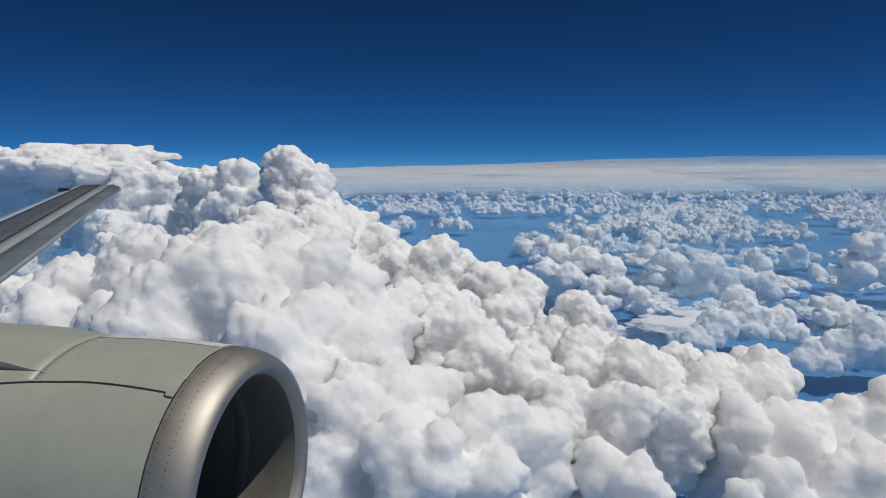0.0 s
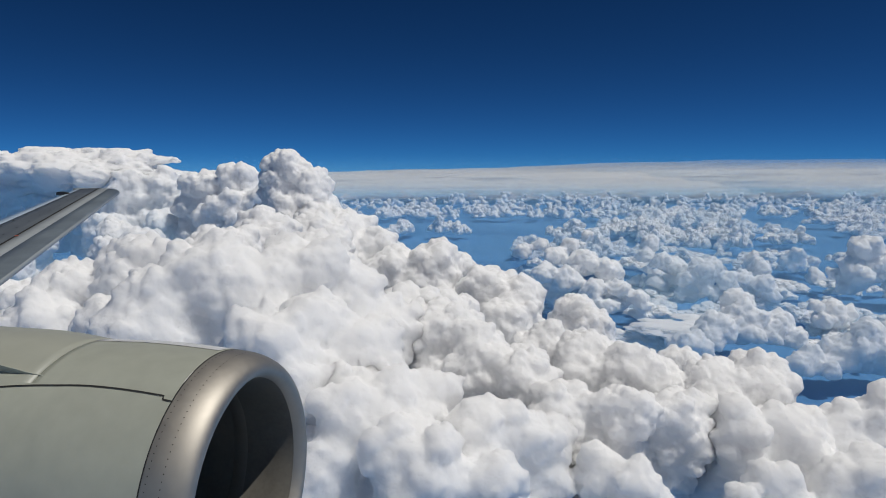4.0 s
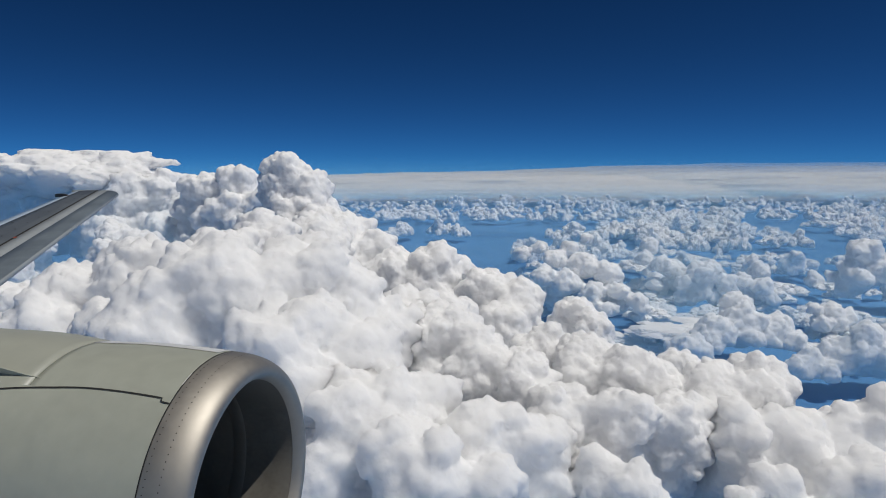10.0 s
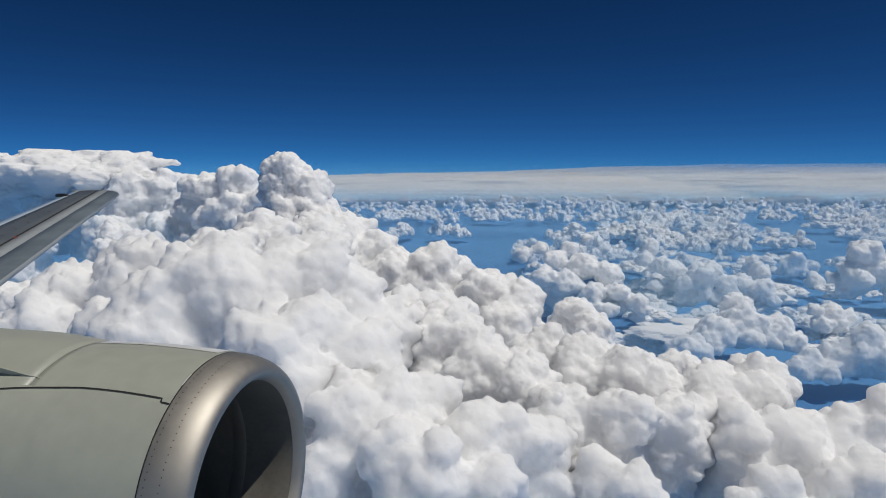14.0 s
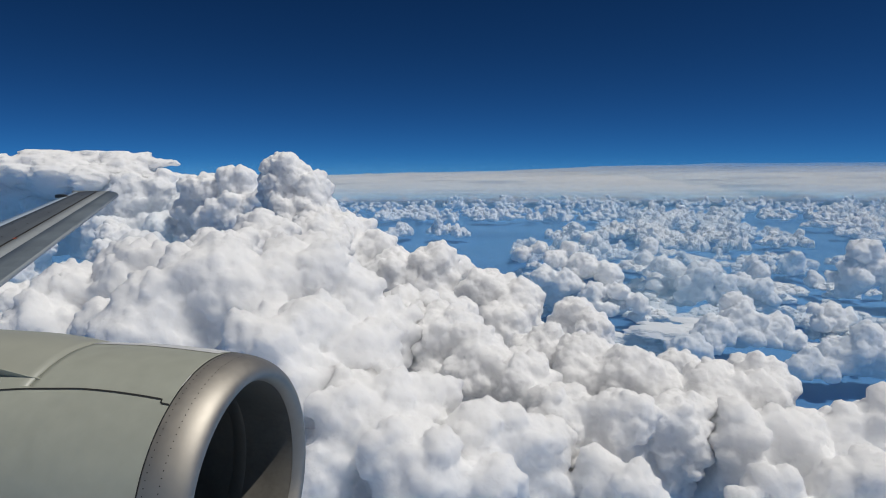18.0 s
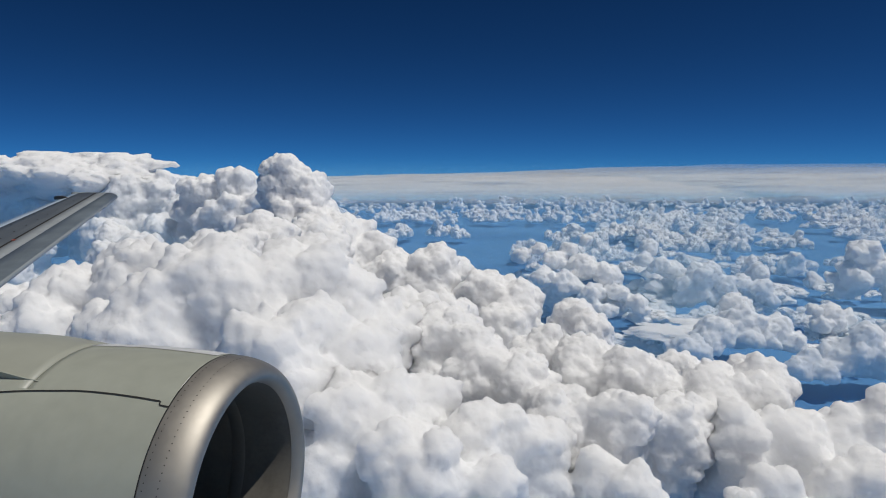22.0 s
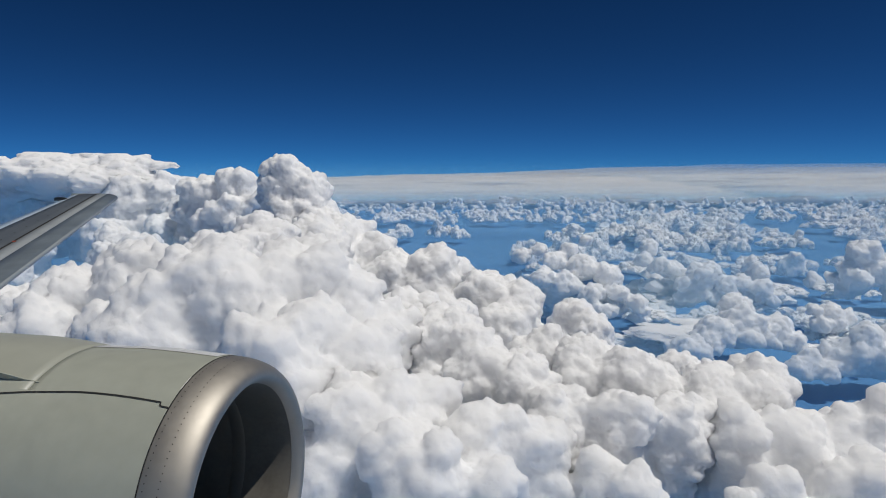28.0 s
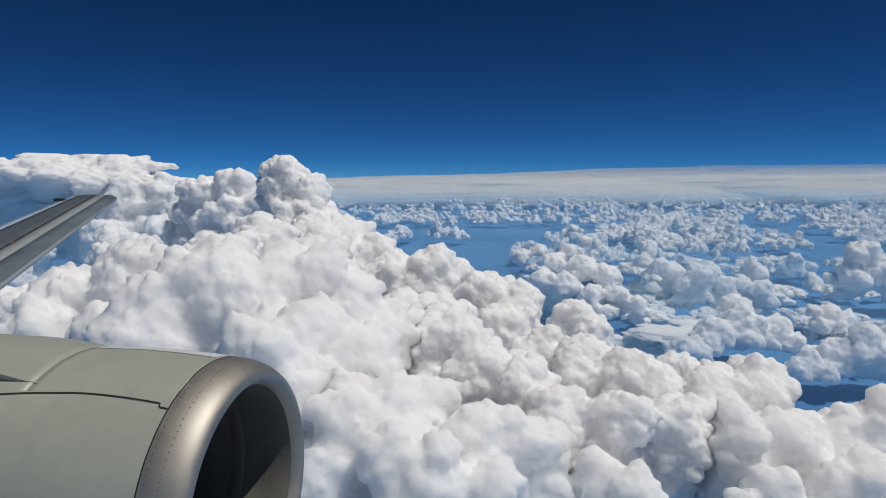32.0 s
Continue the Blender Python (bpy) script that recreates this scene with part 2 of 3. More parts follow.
def pieces(me, apart):
    """The mesh without hollows inside and loose crumbs; apart: every connected piece as a mesh of its own, the largest first."""
    n, e = len(me.vertices), np.empty(len(me.edges) * 2, dtype=np.int64)
    me.edges.foreach_get("vertices", e)
    a, b = e[0::2], e[1::2]
    mark = np.arange(n)
    while True:
        low = np.minimum(mark[a], mark[b])
        fresh = mark.copy()
        np.minimum.at(fresh, a, low)
        np.minimum.at(fresh, b, low)
        fresh = fresh[fresh]
        np.minimum.at(fresh, mark, fresh)
        fresh = fresh[fresh]
        if (fresh == mark).all():
            break
        mark = fresh
    co = np.empty(n * 3)
    me.vertices.foreach_get("co", co)
    co = co.reshape(-1, 3)
    quads = np.empty(len(me.polygons) * 4, dtype=np.int64)
    me.polygons.foreach_get("vertices", quads)
    quads = quads.reshape(-1, 4)
    owner = mark[quads[:, 0]]
    p = [co[quads[:, k]] for k in range(4)]
    swept = ((p[0] * np.cross(p[1], p[2])).sum(1) + (p[0] * np.cross(p[2], p[3])).sum(1)) / 6
    names, count = np.unique(mark, return_counts=True)
    good = [(c, m) for m, c in zip(names, count) if c > 0.012 * n and swept[owner == m].sum() > 0]
    good = [m for c, m in sorted(good, reverse=True)]
    groups = [[m] for m in good] if apart else [good]
    out = []
    for group in groups:
        keep = np.isin(mark, group)
        index = np.cumsum(keep) - 1
        part = bpy.data.meshes.new(me.name)
        part.from_pydata(co[keep].tolist(), [], index[quads[np.isin(owner, group)]].tolist())
        out.append(part)
    return out


def reskin(me, steps):
    """A clean closed skin round a mesh; steps: (voxel size, rounds of smoothing), one after the other."""
    ob = new("skin", me)
    for size, rounds in steps:
        mod = ob.modifiers.new("skin", "REMESH")
        mod.mode, mod.voxel_size = "VOXEL", size
        if rounds:
            sm = ob.modifiers.new("soften", "SMOOTH")
            sm.factor, sm.iterations = 0.5, rounds
    bpy.context.view_layer.update()
    out = bpy.data.meshes.new_from_object(ob.evaluated_get(bpy.context.evaluated_depsgraph_get()))
    bpy.data.objects.remove(ob)
    bpy.data.meshes.remove(me)
    return out


def sprout(me, rng, radius, share, voxel):
    """Rounded puffs of about that radius all over the skin; share: how densely they cover it."""
    n = len(me.vertices)
    co, no = np.empty(n * 3), np.empty(n * 3)
    me.vertices.foreach_get("co", co)
    me.vertex_normals.foreach_get("vector", no)
    co, no = co.reshape(-1, 3), no.reshape(-1, 3)
    quads = np.empty(len(me.polygons) * 4, dtype=np.int64)
    me.polygons.foreach_get("vertices", quads)
    pick = rng.integers(0, n, int(share * n * voxel * voxel / (2.0 * radius * radius)))
    pick = pick[no[pick, 2] > -0.45]
    size = radius * np.exp(np.clip(rng.normal(-0.08, 0.36, len(pick)), -0.9, 0.42))
    at = co[pick] + no[pick] * (size * rng.uniform(-0.65, 0.1, len(pick)))[:, None]
    iv, jf = ICO[2 if radius > 3 * voxel else 1]
    verts = (at[:, None] + iv[None] * size[:, None, None]).reshape(-1, 3)
    faces = (jf[None] + (n + np.arange(len(at)) * len(iv))[:, None, None]).reshape(-1, 3)
    out = bpy.data.meshes.new("puffs")
    out.from_pydata(np.concatenate([co, verts]).tolist(), [], quads.reshape(-1, 4).tolist() + faces.tolist())
    bpy.data.meshes.remove(me)
    return out


def level_off(me, base, flat_top):
    co = np.empty(len(me.vertices) * 3)
    me.vertices.foreach_get("co", co)
    co = co.reshape(-1, 3)
    if flat_top:
        over = co[:, 2] > flat_top
        co[over, 2] = flat_top + (co[over, 2] - flat_top) * 0.3
    low = co[:, 2] < base
    co[low, 2] = base - (base - co[low, 2]) * 0.1
    me.vertices.foreach_set("co", co.ravel())


def cloud_mesh(name, lobes, base, voxel, seed, bumps, mat, flat_top=None, first=2, second=0, column=True, soft=4, apart=True, melt=3.2):
    """One skin round all puffs, swollen into ever smaller bumps, with a flat base."""
    rng = np.random.default_rng(seed)
    trim = 0.36 * sum(radius for radius, share in bumps)  # the puffs add that much to the lobes
    puffs = heaps([(x, y, z, r - min(trim, 0.45 * r)) for x, y, z, r in lobes], rng, base, first, second, column)
    iv, jf = ICO[2]
    verts = (puffs[:, None, :3] + iv[None] * puffs[:, None, 3:4]).reshape(-1, 3)
    faces = (jf[None] + (np.arange(len(puffs)) * len(iv))[:, None, None]).reshape(-1, 3)
    me = bpy.data.meshes.new(name)
    me.from_pydata(verts.tolist(), [], faces.tolist())
    grain = voxel * melt
    me = reskin(me, ((grain, soft),))  # a rough skin that melts the lobes together, then ever finer puffs on it
    for k, (radius, share) in enumerate(bumps):
        me = sprout(me, rng, radius, share, grain)
        last = k == len(bumps) - 1
        grain = voxel if last else min(grain, max(voxel, radius / 3))
        me = reskin(me, ((grain, 0 if last else 1),))
    found = pieces(me, apart)
    bpy.data.meshes.remove(me)
    out = []
    for part in found:
        level_off(part, base, flat_top)
        dress(part, name, mat)
        out.append(new(name, part))
    return out


def dress(me, name, mat):
    me.name = name
    me.polygons.foreach_set("use_smooth", [True] * len(me.polygons))
    me.materials.clear()
    me.materials.append(mat)
    me.update()


ANVIL = [(-1010, 1560, 552, 44), (-950, 1520, 566, 56), (-880, 1500, 570, 60), (-800, 1490, 570, 60), (-720, 1480, 566, 56), (-655, 1470, 566, 44), (-622, 1465, 562, 38), (-672, 1466, 545, 46), (-590, 1462, 566, 30), (-690, 1440, 500, 50), (-780, 1470, 460, 60), (-880, 1470, 460, 60), (-970, 1500, 490, 62), (-840, 1440, 520, 60), (-740, 1420, 510, 60), (-930, 1450, 520, 60)]
STEM = [(-1060, 1570, 250, 62), (-661, 1410, 205, 66), (-600, 1400, 240, 36), (-514, 1326, 190, 50), (-533, 1270, 150, 46), (-871, 1478, 185, 62), (-1150, 1554, 250, 78), (-670, 1291, 150, 43), (-760, 1440, 190, 55)]
BACK_CLOUD = [(-463, 1242, 236, 32), (-426, 1243, 239, 37), (-372, 1224, 248, 42), (-349, 1177, 199, 49), (-400, 1176, 194, 43)]
TOWER = [(-206, 857, 285, 27), (-206, 856, 274, 29), (-171, 845, 256, 24), (-210, 852, 252, 22), (-189, 832, 228, 30), (-148, 828, 222, 26)]
RIDGE = [(-130, 814, 204, 41), (-85, 791, 186, 32), (-146, 753, 205, 38), (-189, 694, 213, 36), (-215, 642, 205, 34), (-55, 749, 172, 29), (-12, 749, 174, 29), (16, 770, 179, 20), (48, 727, 159, 29), (83, 704, 142, 26), (69, 672, 126, 30), (-34, 605, 154, 32), (3, 644, 148, 28)]
FRONT = [(-290, 609, 186, 32), (-344, 626, 160, 30), (-245, 591, 200, 25), (-217, 506, 170, 29), (-271, 524, 155, 33), (-158, 508, 180, 28), (-178, 530, 195, 26), (-108, 549, 190, 38), (-72, 548, 181, 30), (-101, 465, 166, 33), (-59, 464, 158, 33), (-358, 582, 136, 31), (-122, 435, 167, 27)]
SHELF = [(-2, 563, 144, 34), (31, 521, 132, 29), (93, 581, 129, 25), (141, 703, 133, 21), (161, 681, 121, 19), (65, 500, 126, 26), (123, 540, 121, 27), (158, 519, 119, 26), (89, 458, 116, 23), (124, 448, 111, 23), (168, 458, 115, 22), (217, 499, 117, 24), (217, 579, 110, 22), (253, 499, 117, 22), (278, 559, 116, 18)]
FLOOR = [(-61, 410, 129, 33), (-25, 431, 135, 30), (-15, 377, 114, 30), (24, 409, 124, 28), (31, 371, 106, 19), (65, 417, 112, 19), (-79, 386, 106, 32), (102, 406, 102, 15), (124, 390, 96, 16), (209, 447, 104, 24), (249, 447, 104, 27), (292, 457, 107, 25), (323, 457, 109, 27), (343, 498, 109, 17), (257, 405, 94, 21), (217, 395, 96, 17), (186, 387, 96, 11), (279, 395, 94, 22)]
MOUND = [(453, 978, 77, 23), (443, 954, 50, 35), (492, 954, 48, 24), (516, 942, 38, 15), (395, 933, 45, 30), (341, 872, 40, 26)]
RIGHT_MOUND = [(553, 826, 72, 20), (525, 823, 50, 26), (483, 821, 38, 18), (459, 820, 31, 12), (569, 821, 41, 31), (597, 824, 59, 29)]
RIGHT_BACK = [(834, 1286, 114, 29), (803, 1282, 86, 22), (857, 1280, 75, 31), (901, 1282, 83, 38)]
SMALL_A = [(622, 1026, 56, 21), (594, 1026, 62, 12), (647, 1025, 53, 13)]
MID_A = [(153, 1246, 117, 16), (180, 1248, 131, 16), (214, 1225, 113, 23), (243, 1238, 132, 18), (284, 1280, 141, 14), (263, 1203, 100, 27), (300, 1182, 90, 25), (221, 1169, 75, 27), (182, 1181, 88, 21), (308, 1128, 70, 19), (339, 1117, 57, 15), (265, 1138, 66, 22)]
MID_B = [(425, 1337, 119, 19), (432, 1283, 92, 21), (462, 1281, 81, 20), (407, 1314, 99, 16)]
MID_C = [(496, 1231, 79, 30), (458, 1229, 65, 19), (536, 1229, 65, 22)]
MID_D = [(705, 1481, 65, 15), (629, 1280, 75, 22), (611, 1228, 58, 19), (583, 1249, 65, 17)]
MID_E = [(862, 1581, 57, 22), (831, 1579, 46, 12), (903, 1580, 47, 12)]
MID_F = [(818, 1427, 38, 17), (858, 1428, 44, 14)]
LEFT_LOW = [(-532, 802, 120, 35), (-506, 843, 125, 28), (-473, 739, 104, 33), (-404, 721, 119, 25), (-640, 985, 130, 26), (-551, 935, 131, 20), (-567, 1088, 141, 25), (-588, 1170, 154, 32), (-492, 1069, 149, 35), (-809, 1189, 141, 35), (-810, 1290, 144, 28)]

# sizes of the puffs on the clouds, and how densely they sit
NEAR = [(13, 0.8), (6.5, 1.0), (3.2, 1.5)]
MIDDLE = [(14, 0.8), (7, 1.1), (3.6, 1.5)]
WIDE = [(40, 0.6), (18, 0.8), (9, 0.8)]
SOFT = [(24, 0.8), (12, 0.9), (6, 0.9), (3.4, 0.8)]
MID = [(10, 0.9), (5.5, 1.2), (3.4, 1.2)]
CLOUDS = [  # name, lobes, base, voxel, bumps, flat top, smoothing, material, label
    ("towering_cumulus", TOWER, 120, 1.3, MIDDLE, None, 4, CLOUD, "tall narrow white cumulus tower with a cauliflower top"),
    ("cumulus_ridge", RIDGE, 60, 1.6, MIDDLE, None, 4, CLOUD, "long bright cumulus ridge sloping down from the tower"),
    ("cumulus_mass", FRONT, 60, 1.9, SOFT, None, 8, CLOUD_SOFT, "soft grey and white front of the great cumulus mass"),
    ("cumulus_shelf", SHELF, 55, 1.2, NEAR, None, 5, CLOUD, "bright lumpy cumulus shelf at the foot of the ridge"),
    ("cumulus_floor", FLOOR, 50, 1.6, NEAR, None, 7, CLOUD_SOFT, "dense white cumulus floor with a few dark gaps"),
    ("cumulonimbus_flank", STEM, 90, 2.6, MIDDLE, None, 4, CLOUD, "lumpy white flank of the storm cloud below its anvil"),
    ("distant_cumulus", BACK_CLOUD, 90, 2.4, MIDDLE, None, 4, CLOUD, "white cumulus heaped between anvil and tower"),
    ("cumulus_cloud", LEFT_LOW, 50, 2.0, MIDDLE, None, 3, CLOUD, "low broken cumulus heaps beneath the wing"),
    ("cumulus_cloud", MOUND, 25, 1.7, MID, None, 3, CLOUD, "rounded cumulus mound with a shaded flank"),
    ("cumulus_cloud", RIGHT_MOUND, 25, 1.6, MID, None, 3, CLOUD, "large single cumulus mound over open sea"),
    ("cumulus_cloud", RIGHT_BACK, 25, 2.2, MID, None, 3, CLOUD, "upright cumulus with a blue shaded foot"),
    ("cumulus_cloud", SMALL_A, 25, 1.7, MID, None, 2, CLOUD, "small ragged cumulus over the sea"),
    ("cumulus_cloud", MID_A, 25, 2.0, MID, None, 3, CLOUD, "heaped cumulus group beyond the ridge"),
    ("cumulus_cloud", MID_B, 25, 2.0, MID, None, 2, CLOUD, "slim upright cumulus pillar"),
    ("cumulus_cloud", MID_C, 25, 2.0, MID, None, 2, CLOUD, "low spread cumulus heap"),
    ("cumulus_cloud", MID_D, 25, 2.0, MID, None, 2, CLOUD, "ragged string of cumulus puffs"),
    ("cumulus_cloud", MID_E, 25, 2.4, MID, None, 2, CLOUD, "thin far cumulus over the sea"),
    ("cumulus_cloud", MID_F, 20, 2.4, MID, None, 2, CLOUD, "small low cumulus over the sea"),
]
anvil = cloud_mesh("anvil_cloud", ANVIL, 400, 3.4, 8, [(40, 0.5), (14, 0.6), (8, 0.5)], CLOUD_SOFT, 618, soft=7, first=2, second=0, column=False, apart=False)[0]
anvil.scale.z = 0.52  # spread out flat under the top of the weather
tagged(anvil, "broad flat anvil top of a distant storm cloud", "cloud", "cumulus clouds")
for number, (name, lobes, base, voxel, bumps, top, soft, mat, label) in enumerate(CLOUDS):
    heaped = cloud_mesh(name, lobes, base, voxel, 31 + number, bumps, mat, top, soft=soft, column=number < 8, melt=3.2 if number < 6 else 2.0)
    for heap in heaped:
        tagged(heap, label, "cloud", "cumulus clouds")

# the far field: a few shapes, repeated
rng = np.random.default_rng(5)
SHAPES = []
for k in range(9):
    lobes = []
    for _ in range(int(rng.integers(14, 22))):
        x, y = rng.normal(0, 38), rng.normal(0, 24)
        dome = math.exp(-((x - 10) / 32) ** 2 - (y / 30) ** 2)
        lobes.append((x, y, 12 + rng.uniform(0.3, 1.0) * 52 * dome, rng.uniform(8, 15)))
    shape, *crumbs = cloud_mesh("far_cumulus", lobes, 2, 1.5, 60 + k, [(10, 0.9), (5.5, 1.1), (3.2, 1.0)], CLOUD_FAR, None, 3, 0, False, 2, melt=1.8)
    for crumb in crumbs:
        bpy.data.objects.remove(crumb)
    SHAPES.append(shape)
FAR_LABEL = "far white cumulus in the hazy cloud field"
placed = 0
while placed < 240:
    y = 1600 + 1500 * rng.uniform(0, 1) ** 0.85
    x = rng.uniform(-0.3, 0.85) * y
    patch = noise.noise((x / 600, y / 800, 3.1))
    if x < 250 and y < 2300 or patch < -0.1 and y < 3000:
        continue
    s = rng.uniform(0.3, 0.8) * (0.35 + y / 3400)
    m = pose(x, y, rng.uniform(14, 30), 0, 0, rng.uniform(0, 360))
    src = SHAPES[placed % 9]
    if placed < 9:
        ob = src
        ob.matrix_basis = m
    else:
        ob = copy_thing(src, m)
    ob.scale = (s * rng.uniform(0.9, 1.3), s, s * rng.uniform(0.9, 1.5))
    tagged(ob, FAR_LABEL, "cloud", "far cumulus field")
    placed += 1

# towards the horizon the heaps can no longer be told apart
coarse = []
for k in range(6):
    lobes = [(rng.normal(0, 34), rng.normal(0, 24), 14 + abs(rng.normal(0, 10)), rng.uniform(7, 15)) for _ in range(14)]
    lobes += [(rng.normal(0, 24), rng.normal(0, 14), 38 + rng.uniform(0, 24), rng.uniform(8, 13)) for _ in range(4)]
    shape, *crumbs = cloud_mesh("far_heap", lobes, 2, 4.2, 160 + k, [(10, 0.9)], CLOUD_FAR, None, 3, 0, False, 1, melt=1.6)
    v = np.empty(len(shape.data.vertices) * 3)
    shape.data.vertices.foreach_get("co", v)
    q = np.empty(len(shape.data.polygons) * 4, dtype=np.int64)
    shape.data.polygons.foreach_get("vertices", q)
    coarse.append((v.reshape(-1, 3), q.reshape(-1, 4)))
    for crumb in (shape, *crumbs):
        bpy.data.objects.remove(crumb)
all_v, all_q, count = [], [], 0
for k in range(320):
    y = 2900 + 1400 * rng.uniform(0, 1)
    x = rng.uniform(-0.3, 0.8) * y
    size = rng.uniform(0.4, 1.05)
    turn = rng.uniform(0, 2 * math.pi)
    v, q = coarse[k % 6]
    c, w = math.cos(turn) * size, math.sin(turn) * size
    all_v.append(np.stack([x + v[:, 0] * c - v[:, 1] * w, y + v[:, 0] * w + v[:, 1] * c, 20 + v[:, 2] * size * rng.uniform(0.7, 1.1)], 1))
    all_q.append(q + count)
    count += len(v)
field = mesh_object("far_cloud_field", np.concatenate(all_v).tolist(), np.concatenate(all_q).tolist(), CLOUD_FAR)
tagged(field, "countless small cumulus heaps fading towards the horizon", "cloud", kind="stuff")

# low scraps of cloud between the nearer heaps
for k in range(80):
    y = rng.uniform(900, 1900)
    x = rng.uniform(0.12, 0.82) * y
    s = rng.uniform(0.28, 0.75)
    ob = copy_thing(SHAPES[k % 9], pose(x, y, rng.uniform(10, 24), 0, 0, rng.uniform(0, 360)))
    ob.scale = (s * rng.uniform(0.8, 1.5), s, s * rng.uniform(0.5, 1.0))
    tagged(ob, "low ragged scrap of white cloud over the sea", "cloud", "low cloud scraps")

lobes = [(rng.normal(0, 30), rng.normal(0, 26), 60, rng.uniform(14, 24)) for _ in range(12)]
patch = cloud_mesh("cloud_sheet", lobes, 20, 2.0, 58, [(9, 0.6), (4.5, 0.6)], CLOUD, None, 0, 0, False, 6, False, 2.0)[0]
patch.location, patch.scale = (338, 985, 34), (1.3, 1.0, 0.25)
tagged(patch, "thin flat sheet of cream cloud among the heaps", "cloud", "low cloud scraps")

# unseen deck added under and behind the aircraft, for bounce light and reflections
lobes = [(rng.uniform(-900, 900), rng.uniform(-900, 300), rng.uniform(35, 90), rng.uniform(35, 70)) for _ in range(110)]
under = cloud_mesh("bounce_deck", lobes, 20, 12.0, 77, WIDE, CLOUD, None, 5, 2, apart=False)[0]
tagged(under, "unseen white cloud deck added to bounce light up at the aircraft", "cloud", kind="structure")

# the long bank along the horizon
lobes = []
for x in np.arange(-260, 1000, 20):
    rise = min(1, max(0, (x + 180) / 700))
    for t in np.linspace(0, 1, 7):  # its top slopes gently up and away
        lobes.append((x + rng.normal(0, 6), 4080 + 640 * t, 18 + (128 + 78 * rise) * t + rng.normal(0, 3), rng.uniform(46, 54)))
bank = cloud_mesh("cloud_bank", lobes, 5, 7.0, 90, [], BANK, None, 3, 1, False, 8, False)[0]
bank.scale = (4.0, 1.0, 1.0)
tagged(bank, "long flat grey-white cloud bank on the horizon", "cloud bank", kind="structure")

# ---- airliner ----
plane = new("airliner")
plane.matrix_world = pose(0, 0, EYE, 0, 0, -11.83)
tagged(plane, "grey twin-jet airliner wing and engine in cruise", "aircraft")
AXIS = Vector((-2.266, 4.153, -2.432))  # middle of the inlet's front ring; x ahead, y to the wing tip


def round_engine(s, r, a):
    """A point at s ahead of the inlet's front, r from the axis, a degrees up from the inboard side."""
    return (AXIS.x + s, AXIS.y - r * math.cos(radians(a)), AXIS.z + r * math.sin(radians(a)))


def turned(name, profile, mat, parent, a0=0.0, a1=360.0, steps=120, label="", thick=0.0):
    """A profile of (s, r) swept round the engine's axis; thick: the skin's depth inward."""
    if thick:
        profile = profile + [(s, r - thick) for s, r in reversed(profile)] + [profile[0]]
    full = abs(a1 - a0) >= 360
    angles = np.linspace(a0, a1, steps, endpoint=not full)
    rings = [[round_engine(s, r, a) for s, r in profile] for a in angles]
    if full:
        rings.append(rings[0])
    return mesh_object(name, *loft(rings, closed=False), mat, parent, label=label)


def cowl_radius(s):
    k = min(max((-s - 0.294) / 0.7, 0), 1)
    return 1.0 + 0.028 * math.sin(k * math.pi / 2) - 0.012 * max(0, (-s - 0.99) / 0.4)


def lower_radius(s):
    return cowl_radius(max(s, -1.2)) + 0.02 * max(0, -s - 1.2)


# Near-black core: the shade behind the cowl panels is put into its colour.
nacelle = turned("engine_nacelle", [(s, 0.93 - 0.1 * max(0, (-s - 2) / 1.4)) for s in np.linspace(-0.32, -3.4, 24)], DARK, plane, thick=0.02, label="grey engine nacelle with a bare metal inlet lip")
lip_profile = [(-0.294 * (1 - math.sin(k)), 0.866 + 0.134 * math.cos(k)) for k in np.linspace(0, math.pi / 2, 16)]
lip_profile += [(-0.26 + 0.26 * math.cos(k), 0.866 - 0.082 * math.sin(k)) for k in np.linspace(0.12, 0.85, 8)]
lip = turned("inlet_lip", lip_profile, LIP, nacelle, steps=180, label="brushed bare aluminium inlet lip")
SPLIT = 60.2
top_profile = [(s, cowl_radius(s)) for s in np.linspace(-0.302, -1.395, 20)]
turned("upper_cowl", top_profile, PAINT, nacelle, SPLIT, 182, 80, "grey painted upper cowl panel", 0.03)
turned("lower_cowl", [(s, lower_radius(s)) for s in np.linspace(-0.302, -2.39, 34)], PAINT, nacelle, -178, SPLIT, 120, "grey painted fan cowl panel", 0.03)


def sleeve_radius(s):
    return 1.018 + 0.05 * math.sin(min(max((-s - 1.40) / 0.6, 0), 1) * math.pi / 2) - 0.16 * max(0, (-s - 2.5) / 0.9) ** 2


rings = []
for a in np.linspace(SPLIT, 180, 80):
    swell = min(1.0, max(0.0, (a - SPLIT) / 24))
    swell = swell * swell * (3 - 2 * swell)
    line = [(s, lower_radius(s) + (sleeve_radius(s) - lower_radius(s)) * swell) for s in np.linspace(-1.396, -3.3, 24)]
    rings.append([round_engine(s, r, a) for s, r in line] + [round_engine(s, r - 0.03, a) for s, r in reversed(line)])
mesh_object("reverser_sleeve", *loft(rings), PAINT_AFT, nacelle, label="light grey thrust reverser sleeve")
turned("reverser_sleeve", [(s, sleeve_radius(s)) for s in np.linspace(-2.4, -3.3, 12)], PAINT, nacelle, -178, SPLIT - 0.25, 110, "", 0.03)
throat = [(-0.26 + 0.26 * math.cos(k), 0.866 - 0.082 * math.sin(k)) for k in np.linspace(0.86, math.pi / 2, 8)]
turned("inlet_liner", throat + [(-0.45, 0.776), (-0.95, 0.775)], LINER, nacelle, steps=90, label="dark acoustic liner inside the inlet")
